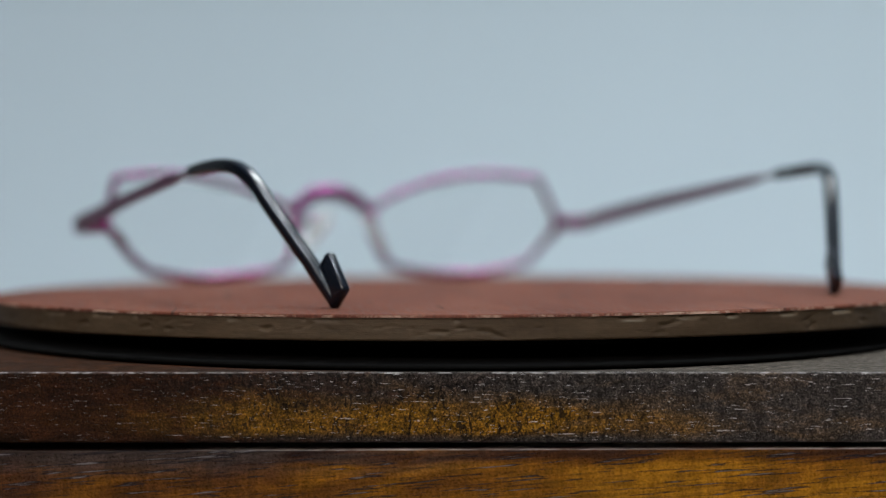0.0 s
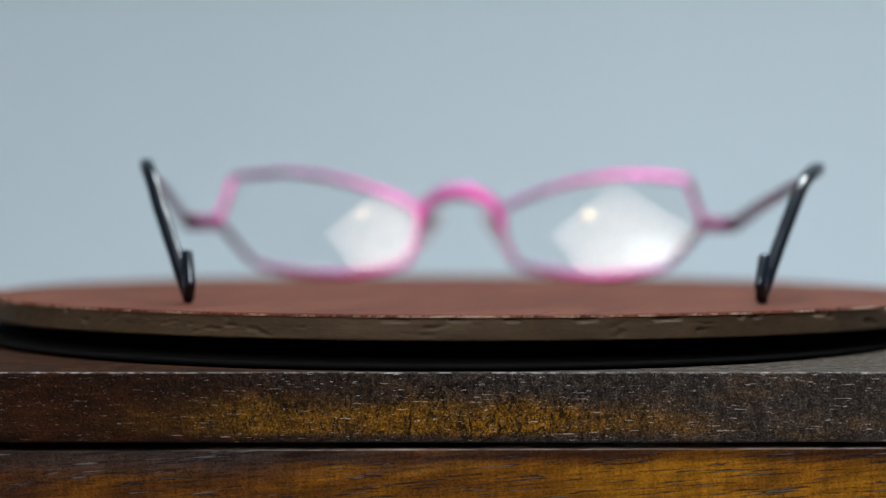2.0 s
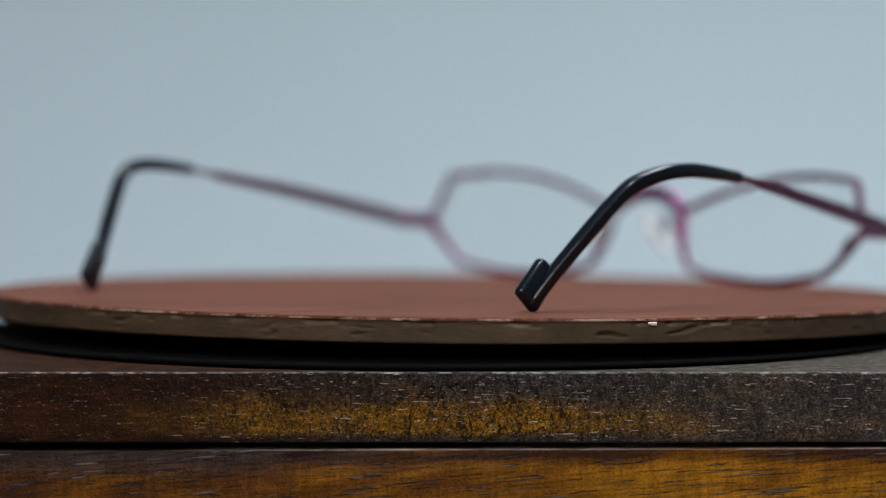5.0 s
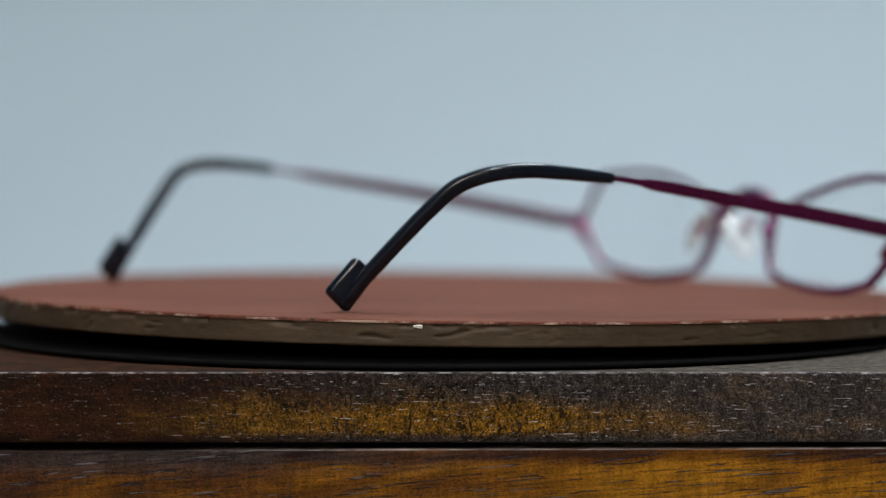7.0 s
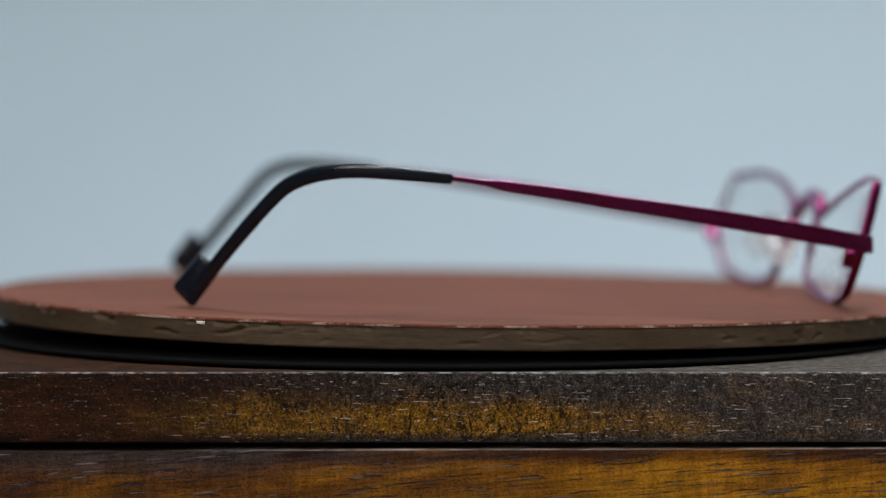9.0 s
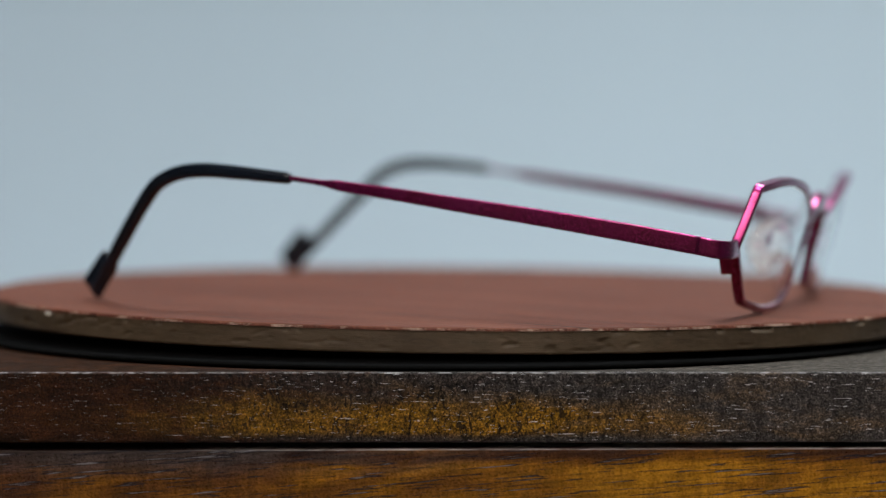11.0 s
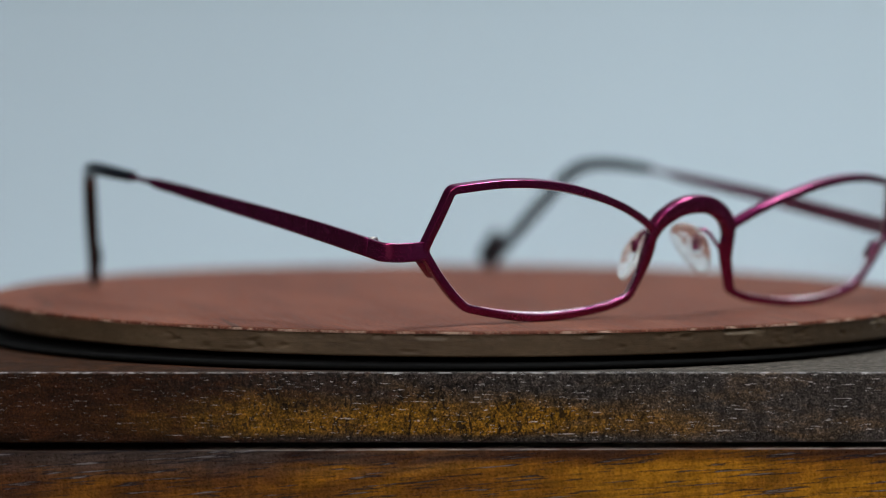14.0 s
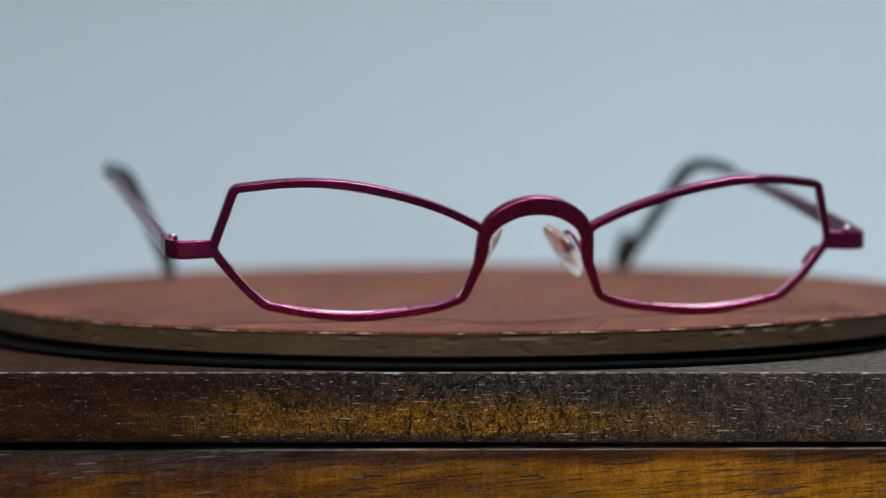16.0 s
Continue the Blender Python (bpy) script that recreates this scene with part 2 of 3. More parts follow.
M_PAD.node_tree.nodes["Principled BSDF"].inputs["Transmission Weight"].default_value = 0.90
bump(M_PAD.node_tree, M_PAD.node_tree.nodes["Principled BSDF"], noise_tex(M_PAD.node_tree, (420, 420, 420), 1.0, 2, 0.5), 0.6, 0.0006)
M_FACET = m_glass("frosted_lens_edge", 1.30, 0.35, (0.95, 0.97, 1.0))
M_FACET.node_tree.nodes["Principled BSDF"].inputs["Transmission Weight"].default_value = 0.9
M_STEEL = m_plain("screw_steel", (0.55, 0.53, 0.52), 0.28, 1.0, 0.1, 2000, 0.05)
M_SPECK = m_plain("pale_splinter", (0.70, 0.66, 0.56), 0.6, 0, 0.1, 900, 0.1)
M_BACK = m_plain("pale_blue_paper_and_paint", (0.298, 0.353, 0.388), 0.85, 0, 0.02, 3, 0.05)
M_WALL = m_plain("dim_grey_wall_paint", (0.20, 0.205, 0.21), 0.85, 0, 0.03, 3, 0.05)
# unseen wall behind the camera, toned light to brighten the temples' reflections
M_SOUTH = m_plain("warm_grey_reflector_wall", (0.40, 0.35, 0.30), 0.85, 0, 0.03, 3, 0.05)
# unseen side wall, toned dark to dim the temples' reflections
M_WEST = m_plain("dark_grey_light_damping_wall", (0.08, 0.08, 0.085), 0.85, 0, 0.03, 3, 0.05)
M_CEIL = m_plain("white_ceiling_paint", (0.55, 0.55, 0.54), 0.9, 0, 0.02, 4, 0.05)
M_FLOOR = m_plain("grey_floor", (0.12, 0.11, 0.10), 0.6, 0, 0.15, 8, 0.1)
M_DESK = m_plain("dark_desk_laminate", (0.045, 0.040, 0.038), 0.5, 0, 0.05, 12, 0.05)
M_WHITE = m_plain("white_lacquer", (0.80, 0.80, 0.78), 0.4, 0, 0.03, 30, 0.03)
M_DIFF = m_glow("lit_diffuser", (0.92, 0.97, 1.0), 2.0)
M_BULB = m_glow("warm_bulb", (1.0, 0.72, 0.42), 62.0)


# ---------------------------------------------------------------- mesh helpers
def part(name, bm, material, parent=None, label="", smooth=True):
    me = bpy.data.meshes.new(name)
    bm.normal_update()
    bm.to_mesh(me)
    bm.free()
    if smooth:
        me.polygons.foreach_set("use_smooth", [True] * len(me.polygons))
    for mm in (material if isinstance(material, (list, tuple)) else (material,)):
        me.materials.append(mm)
    ob = new(name, me)
    if parent is not None:
        ob.parent = parent
    if label:
        tagged(ob, label)
    return ob


def box(bm, c, s, bevel=0.0, seg=2):
    made = bmesh.ops.create_cube(bm, size=1.0, matrix=Matrix.Translation(c) @ Matrix.Diagonal((*s, 1)))
    if bevel:
        edges = list({e for v in made["verts"] for e in v.link_edges})
        bmesh.ops.bevel(bm, geom=edges, offset=bevel, segments=seg, profile=0.5, affect="EDGES", clamp_overlap=True)


def box_bm(c, s, bevel=0.0, seg=2):
    bm = bmesh.new()
    box(bm, c, s, bevel, seg)
    return bm


def lathe(bm, profile, n=64, center=(0, 0)):
    """Turns a profile of (radius, z) round the vertical; radius 0 closes it."""
    rows = []
    for r, z in profile:
        if r < 1e-7:
            rows.append([bm.verts.new((center[0], center[1], z))])
        else:
            rows.append([bm.verts.new((center[0] + r * math.cos(2 * math.pi * i / n), center[1] + r * math.sin(2 * math.pi * i / n), z)) for i in range(n)])
    for a, b in zip(rows, rows[1:]):
        for i in range(n):
            j = (i + 1) % n
            if len(a) == 1:
                bm.faces.new((a[0], b[i], b[j]))
            elif len(b) == 1:
                bm.faces.new((a[i], b[0], a[j]))
            else:
                bm.faces.new((a[i], b[i], b[j], a[j]))
    bmesh.ops.recalc_face_normals(bm, faces=bm.faces)


def superellipse(w, h, n=16, k=4.0):
    """Cross-section points of a rounded bar."""
    out = []
    for i in range(n):
        a = 2 * math.pi * i / n + math.pi / n
        c, s = math.cos(a), math.sin(a)
        out.append((0.5 * w * math.copysign(abs(c) ** (2 / k), c), 0.5 * h * math.copysign(abs(s) ** (2 / k), s)))
    return out


def sweep(bm, pts, sides, sizes, closed=False, k=4.0, n=16):
    """Sweeps a rounded bar along pts; sides gives its width direction at each point, sizes its (width, height)."""
    pts = [Vector(p) for p in pts]
    m = len(pts)
    rings = []
    for i, p in enumerate(pts):
        a = pts[(i - 1) % m] if (closed or i > 0) else pts[i]
        b = pts[(i + 1) % m] if (closed or i < m - 1) else pts[i]
        t = (b - a).normalized()
        s = Vector(sides[i])
        s = (s - t * s.dot(t)).normalized()
        u = t.cross(s).normalized()
        rings.append([bm.verts.new(p + s * x + u * y) for x, y in superellipse(*sizes[i], n=n, k=k)])
    for i in range(m if closed else m - 1):
        a, b = rings[i], rings[(i + 1) % m]
        for j in range(n):
            bm.faces.new((a[j], a[(j + 1) % n], b[(j + 1) % n], b[j]))
    if not closed:
        bm.faces.new(list(reversed(rings[0])))
        bm.faces.new(rings[-1])
    bmesh.ops.recalc_face_normals(bm, faces=bm.faces)


def spline(keys, per=6):
    """Smooth curve through keys (tuples of any length)."""
    out = []
    ks = [keys[0], *keys, keys[-1]]
    for i in range(1, len(ks) - 2):
        p0, p1, p2, p3 = (np.array(ks[j], float) for j in (i - 1, i, i + 1, i + 2))
        for q in range(per):
            t = q / per
            out.append(tuple(0.5 * (2 * p1 + (p2 - p0) * t + (2 * p0 - 5 * p1 + 4 * p2 - p3) * t ** 2 + (3 * p1 - p0 - 3 * p2 + p3) * t ** 3)))
    out.append(tuple(float(c) for c in keys[-1]))
    return out


# ---------------------------------------------------------------- the room
def room():
    x0, x1, y0, y1, z0, z1, th = -1.9, 1.9, -3.6, 1.02, -0.86, CEIL, 0.12
    zc, zh = (z0 + z1) / 2, z1 - z0
    def wall(name, c, s, m, label):
        tagged(part(name, box_bm(c, s), m, smooth=False), label, "wall", kind="structure")
    wall("wall_north", (0, y1 + th / 2, zc), (x1 - x0 + 2 * th, th, zh), M_BACK, "plain pale blue painted wall")
    wall("wall_west", (x0 - th / 2, (y0 + y1) / 2, zc), (th, y1 - y0, zh), M_WEST, "plain dark grey wall, unseen, toned to dim the temples' reflections")
    wall("wall_east", (x1 + th / 2, (y0 + y1) / 2, zc), (th, y1 - y0, zh), M_WALL, "plain dim grey painted wall")
    wall("wall_south", (0, y0 - th / 2, zc), (x1 - x0 + 2 * th, th, zh), M_SOUTH, "plain warm grey wall, unseen, toned to brighten the temples' reflections")
    tagged(part("floor", box_bm(((x0 + x1) / 2, (y0 + y1) / 2, z0 - 0.05), (x1 - x0 + 2 * th, y1 - y0 + 2 * th, 0.1)), M_FLOOR, smooth=False), "dull grey floor", "floor", kind="structure")
    tagged(part("ceiling", box_bm(((x0 + x1) / 2, (y0 + y1) / 2, z1 + 0.05), (x1 - x0 + 2 * th, y1 - y0 + 2 * th, 0.1)), M_CEIL, smooth=False), "plain white painted ceiling", "ceiling", kind="structure")


def backdrop():
    """A paper sweep: flat on the table, then curving up to hang on the wall behind."""
    bm = bmesh.new()
    R, y0, z0 = 0.42, 0.57, -0.119
    prof = [(y0 - 0.20, z0)] + [(y0 + R * math.sin(a * math.pi / 80), z0 + R - R * math.cos(a * math.pi / 80)) for a in range(41)] + [(y0 + R, 0.95)]
    cols = [[bm.verts.new((x, y, z)) for y, z in prof] for x in (-0.72, 0.82)]
    back = [[bm.verts.new((x, y + 0.0006, z - 0.0003)) for y, z in prof] for x in (-0.72, 0.82)]
    for j in range(len(prof) - 1):
        bm.faces.new((cols[0][j], cols[1][j], cols[1][j + 1], cols[0][j + 1]))
        bm.faces.new((back[0][j], back[0][j + 1], back[1][j + 1], back[1][j]))
    bmesh.ops.recalc_face_normals(bm, faces=bm.faces)
    tagged(part("backdrop", bm, M_BACK), "pale blue paper backdrop curving up behind the box, out of focus", "backdrop", kind="structure")


# body of the added overhead light, out of view
def ceiling_lamp():
    lamp = tagged(new("ceiling_light"), "flat square white ceiling light, unseen, added to light the backdrop from above", "lamp", "ceiling lights")
    bm = bmesh.new()
    for sx, sy, lx, ly in ((1, 0, 0.02, 0.62), (-1, 0, 0.02, 0.62), (0, 1, 0.58, 0.02), (0, -1, 0.58, 0.02)):
        box(bm, (LAMP[0] + sx * 0.30, LAMP[1] + sy * 0.30, CEIL - 0.015), (lx, ly, 0.03), 0.003)
    part("frame", bm, M_WHITE, lamp)
    part("diffuser", box_bm((*LAMP, CEIL - 0.008), (0.58, 0.58, 0.008)), M_DIFF, lamp)


def m_panel():
    """A diffuser lit from behind by one lamp: brightest and coolest over it, warmer and dimmer away from it."""
    m, nt, b = mat("lit_panel_diffuser", (0.8, 0.8, 0.8), 0.5)
    tc = nt.nodes.new("ShaderNodeTexCoord")
    d = nt.nodes.new("ShaderNodeVectorMath")
    d.operation = "DISTANCE"
    d.inputs[1].default_value = (-0.24, 0.0, 0.0)
    nt.links.new(tc.outputs["Object"], d.inputs[0])
    near = nt.nodes.new("ShaderNodeMapRange")
    near.interpolation_type = "SMOOTHERSTEP"
    nt.links.new(d.outputs["Value"], near.inputs["Value"])
    for k, v in (("From Min", 0.05), ("From Max", 0.42), ("To Min", 1.0), ("To Max", 0.0)):
        near.inputs[k].default_value = v
    d2 = nt.nodes.new("ShaderNodeVectorMath")
    d2.operation = "DISTANCE"
    d2.inputs[1].default_value = (-0.15, 0.22, 0.0)
    nt.links.new(tc.outputs["Object"], d2.inputs[0])
    far = nt.nodes.new("ShaderNodeMapRange")
    nt.links.new(d2.outputs["Value"], far.inputs["Value"])
    for k, v in (("From Min", 0.2), ("From Max", 1.17), ("To Min", 1.0), ("To Max", 0.10)):
        far.inputs[k].default_value = v
    cloud = noise_tex(nt, (3.0, 3.0, 3.0), 1.0, 3, 0.5)
    level = calc(nt, "MULTIPLY", far.outputs[0], ramp(nt, cloud, [(0.3, G3(0.75)), (0.7, G3(1.0))]))
    nt.links.new(calc(nt, "MULTIPLY_ADD", near.outputs[0], 15.0, calc(nt, "MULTIPLY", level, 12.5)), b.inputs["Emission Strength"])
    nt.links.new(mixc(nt, near.outputs[0], (1.0, 0.84, 0.74), (0.93, 0.97, 1.0)), b.inputs["Emission Color"])
    return m


def panel_lamp():
    lamp = tagged(new("ceiling_light"), "large rectangular ceiling light panel, switched on", "lamp", "ceiling lights")
    lamp.matrix_world = PANEL
    bm = bmesh.new()
    for sx, sy, lx, ly in ((1, 0, 0.03, 1.24), (-1, 0, 0.03, 1.24), (0, 1, 1.43, 0.03), (0, -1, 1.43, 0.03)):
        box(bm, (sx * 0.73, sy * 0.605, 0.002), (lx, ly, 0.036), 0.003)
    part("frame", bm, M_WHITE, lamp)
    part("diffuser", box_bm((0, 0, 0.006), (1.43, 1.18, 0.010)), m_panel(), lamp, "glowing white diffuser", smooth=False)


def spot_lamp():
    lamp = tagged(new("ceiling_spot"), "small round white ceiling spot, switched on", "lamp")
    bm = bmesh.new()
    lathe(bm, [(0, CEIL), (0.058, CEIL), (0.06, CEIL - 0.005), (0.056, CEIL - 0.055), (0.052, CEIL - 0.058), (0.051, CEIL - 0.05), (0, CEIL - 0.05)], 40, SPOT)
    part("housing", bm, M_WHITE, lamp)


def bulb_lamp():
    lamp = tagged(new("pendant_lamp"), "small warm bulb hanging on a cord, switched on", "lamp")
    c = (-0.02, -2.10, 1.22)
    bm = bmesh.new()
    bmesh.ops.create_uvsphere(bm, u_segments=24, v_segments=14, radius=0.030, matrix=Matrix.Translation(c))
    part("bulb", bm, M_BULB, lamp)
    bm = bmesh.new()
    lathe(bm, [(0, c[2] + 0.022), (0.016, c[2] + 0.022), (0.018, c[2] + 0.03), (0.017, c[2] + 0.07), (0.004, c[2] + 0.078), (0, c[2] + 0.078)], 24, c[:2])
    part("socket", bm, M_WHITE, lamp)
    bm = bmesh.new()
    lathe(bm, [(0, c[2] + 0.07), (0.003, c[2] + 0.07), (0.003, CEIL), (0, CEIL)], 12, c[:2])
    part("cord", bm, M_BLACK, lamp)


def desk():
    d = tagged(new("desk"), "dark laminate desk under the wooden box", "desk")
    part("desktop", box_bm((0.05, 0.335, -0.135), (1.6, 1.33, 0.03), 0.003), M_DESK, d)
    for sx in (-1, 1):
        for sy in (-1, 1):
            part("leg", box_bm((0.05 + sx * 0.74, 0.335 + sy * 0.60, -0.505), (0.05, 0.05, 0.71), 0.004), M_DESK, d)


# ---------------------------------------------------------------- the wooden box
BX0, BX1, BY0, BY1 = -0.0947, 0.0922, -0.1006, 0.100


def rough_panel(x0, x1, y0, y1, z0, z1, bev, wob, nx=160):
    """A panel whose front arrises are rounded and slightly uneven along their length."""
    bm = bmesh.new()
    prof = [(y1, z1, 0), (y0 + 0.02, z1, 0.3)] + [(y0 + bev - bev * math.sin(a / 4 * math.pi / 2), z1 - bev + bev * math.cos(a / 4 * math.pi / 2), 1) for a in range(5)]
    prof += [(y0, z1 + (z0 - z1) * q, 0.6) for q in (0.25, 0.5, 0.75)]
    prof += [(y0 + bev - bev * math.cos(a / 4 * math.pi / 2), z0 + bev - bev * math.sin(a / 4 * math.pi / 2), 1) for a in range(5)]
    prof += [(y1, z0, 0)]
    rows = []
    for i in range(nx + 1):
        x = x0 + (x1 - x0) * i / nx
        row = []
        for y, z, w in prof:
            d = noise.noise(Vector((x * 60, y * 200, z * 300)))
            e = noise.noise(Vector((x * 16 + 7, 3.1, z * 40)))
            row.append(bm.verts.new((x, y + w * wob * 0.5 * d, z + w * wob * (0.5 * d + 0.8 * e))))
        rows.append(row)
    n = len(prof)
    for a, b in zip(rows, rows[1:]):
        for j in range(n):
            bm.faces.new((a[j], b[j], b[(j + 1) % n], a[(j + 1) % n]))
    bm.faces.new(rows[0])
    bm.faces.new(list(reversed(rows[-1])))
    bmesh.ops.recalc_face_normals(bm, faces=bm.faces)
    return bm


def wooden_box():
    b = tagged(new("wooden_box"), "dark oiled walnut box with amber grain and a drawer front", "box")
    part("top_panel", rough_panel(BX0, BX1, BY0, BY1, -0.0119, 0.0, 0.0004, 0.00010), M_SLAB, b, "dark walnut top panel with open pores, their glints painted pale")
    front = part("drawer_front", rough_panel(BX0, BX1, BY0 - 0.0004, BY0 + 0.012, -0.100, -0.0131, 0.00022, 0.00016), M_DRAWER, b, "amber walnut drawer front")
    front.matrix_basis = pose(0, 0, 0, 0, -0.17, 0)   # hangs a little low at one end
    bm = bmesh.new()
    for sx in (-1, 1):
        box(bm, (sx * 0.0856, 0.0062, -0.0661), (0.012, 0.1856, 0.108), 0.0005)
    box(bm, (0, 0.093, -0.0661), (0.1592, 0.012, 0.108), 0.0005)
    box(bm, (0, -0.001, -0.114), (0.1592, 0.175, 0.012), 0.0005)
    box(bm, (0, -0.0946, -0.110), (0.1592, 0.0108, 0.0190), 0.0005)
    part("carcass", bm, M_DRAWER, b)


# ---------------------------------------------------------------- the turntable
TILT = 0.86         # degrees by which the disc leans on its spindle
AXIS = -0.144       # degrees by which the spindle itself leans
LOW = 4.25          # the disc's low side, in its own turning frame
RATE, TURN8 = 12.0612, -1.937


# the motor runs a little unevenly: degrees ahead or behind at these seconds
UNEVEN = ((0, 0.03), (1, -0.19), (2, -0.17), (3, 0.28), (4, 0.15), (6.5, -0.46), (7.5, -0.02), (9, 0.26), (11.5, 0.30), (12.5, 0.05), (13.5, 0.29), (14.5, -0.12), (16, -0.40))


def turn(t):
    extra = float(np.interp(t, [a for a, _ in UNEVEN], [b for _, b in UNEVEN]))
    return pose(0, 0, 0, 0, 0, TURN8 - RATE * (t - 8.0) + extra)


def tilted(z):
    """Disc frame inside the turning frame: centre at height z, leaning to its low side."""
    return pose(0, 0, z, 0, 0, LOW) @ pose(0, 0, 0, 0, TILT, 0) @ pose(0, 0, 0, 0, 0, -LOW)


def turntable():
    """The fixed foot, on which the wooden disc turns."""
    b = tagged(new("turntable"), "turntable with a reddish wooden disc on a thin black base", "turntable")
    bm = bmesh.new()
    lathe(bm, [(0, 0.0001), (0.0958, 0.0001), (0.0972, 0.0004), (0.0972, 0.0009), (0.0966, 0.0012), (0.0925, 0.0013), (0.0920, 0.0016), (0.080, 0.0017), (0, 0.0017)], 160, (-0.0025, -0.0025))
    part("foot_plate", bm, M_BLACK, b, "thin round black plastic foot plate")
    return b


def disc(owner):
    n, R, th = 1500, 0.0968, 0.0046
    def f(a, s, o):
        return noise.noise(Vector((math.cos(a) * s, math.sin(a) * s, o)))
    def chip(a):
        c = noise.noise(Vector((math.cos(a) * 14, math.sin(a) * 14, 5.0))) + 0.5 * noise.noise(Vector((math.cos(a) * 60, math.sin(a) * 60, 9.0)))
        return max(0.0, c - 0.14)
    def gouge(a, z):
        """Slanting tool marks torn into the sawn edge."""
        d = a * R
        g = noise.noise(Vector((d * 300 + z * 300, z * 900 - d * 170, 3.7)))
        rough = 0.55 + 0.45 * noise.noise(Vector((math.cos(a) * 5, math.sin(a) * 5, 2.0)))
        return max(0.0, g - 0.30) * 1.9 * rough
    bm = bmesh.new()
    rows_n = 16
    rows = []
    for k in range(rows_n + 1):
        z = -0.0006 - (th - 0.0006) * k / rows_n
        row = []
        for i in range(n):
            a = 2 * math.pi * i / n
            r = R + 0.00007 * f(a, 40, z * 500) + 0.00004 * f(a, 130, z * 900) - 0.0014 * gouge(a, z) * math.sin(math.pi * k / rows_n)
            if k < 4:
                r -= (0.0008, 0.0010, 0.0007, 0.0003)[k] * min(1.0, chip(a) * 3)
            if k == rows_n:
                r -= 0.0003
            row.append(bm.verts.new((r * math.cos(a), r * math.sin(a), z)))
        rows.append(row)
    for p, q in zip(rows, rows[1:]):
        for i in range(n):
            j = (i + 1) % n
            bm.faces.new((p[i], q[i], q[j], p[j]))
    bm.faces.new(rows[0])
    bm.faces.new(list(reversed(rows[-1])))
    bmesh.ops.recalc_face_normals(bm, faces=bm.faces)
    d = part("disc", bm, M_EDGE, owner, "round wooden disc with a chipped brown sawn edge")
    bm = bmesh.new()
    rows = []
    for k, (dr, z) in enumerate(((0.0002, -0.0006), (0.0001, -0.00025), (0.0, -0.00008), (-0.0003, -0.00001), (-0.003, 0.0))):
        row = []
        for i in range(n):
            a = 2 * math.pi * i / n
            w = min(1.0, chip(a) * 3.2)
            r = R + dr + 0.0001 * f(a, 55, 2) + 0.00006 * f(a, 160, 4) - (0.0006 * w if k < 4 else 0)
            zz = z - (0.0002 * w * max(0.0, f(a, 90, 7)) if k in (2, 3) else 0)
            row.append(bm.verts.new((r * math.cos(a), r * math.sin(a), zz)))
        rows.append(row)
    for p, q in zip(rows, rows[1:]):
        for i in range(n):
            j = (i + 1) % n
            bm.faces.new((p[i], p[j], q[j], q[i]))
    bm.faces.new(rows[-1])
    part("veneer", bm, M_VENEER, d, "reddish brown satin veneer")
    bm = bmesh.new()
    lathe(bm, [(0, -th), (0.0885, -th), (0.0890, -th - 0.0003), (0.0890, -th - 0.0010), (0.0884, -th - 0.0013), (0, -th - 0.0013)], 160)
    part("bearing_plate", bm, M_BLACK, d, "thin black plastic bearing plate")
    # pale splinter standing out of the edge
    a = math.radians(-104.4)
    bm = bmesh.new()
    box(bm, (0, 0, 0), (0.0016, 0.0005, 0.0006), 0.00015)
    for v in bm.verts:
        v.co.z *= 1.0 + 300 * v.co.x
    bmesh.ops.transform(bm, matrix=pose((R + 0.0001) * math.cos(a), (R + 0.0001) * math.sin(a), -0.0011, 0, 4, math.degrees(a) + 90), verts=bm.verts)
    part("splinter", bm, M_SPECK, d, "small pale splinter")
    return d


# ---------------------------------------------------------------- the eyeglasses
MM = 0.001
LENS_R = 105.0
FACE = Vector((0, 1, -0.28)).normalized()   # the front leans: its top stands forward


def face_v(u, z):
    """How far forward the front stands at u across, z up (millimetres)."""
    a = abs(u) - 34.0
    return 74.9 - 0.092 * a + 0.28 * (z - 23.8) - (a * a + 0.6 * (z - 21.0) ** 2) / (2 * LENS_R) if abs(u) > 9 else face_v(9.01, z)


RIM_RUNS = (
    [(55.3, 31.4), (51.9, 31.8), (47.0, 32.3), (42.0, 32.4), (37.0, 32.1), (31.9, 31.4), (26.8, 30.25), (21.5, 28.75), (16.3, 26.9), (10.4, 24.2)],
    [(10.4, 24.2), (9.4, 22.2), (9.7, 19.0), (11.6, 14.3), (12.8, 11.4)],
    [(12.8, 11.4), (17.0, 10.0), (22.4, 9.15), (28.0, 8.6), (33.0, 8.4), (38.0, 8.7), (43.0, 9.4), (49.1, 10.6)],
    [(49.1, 10.6), (52.0, 13.0), (55.0, 16.15), (57.3, 19.0), (58.7, 20.9)],
    [(58.7, 20.9), (57.5, 24.6), (56.3, 28.2), (55.3, 31.4)],
)


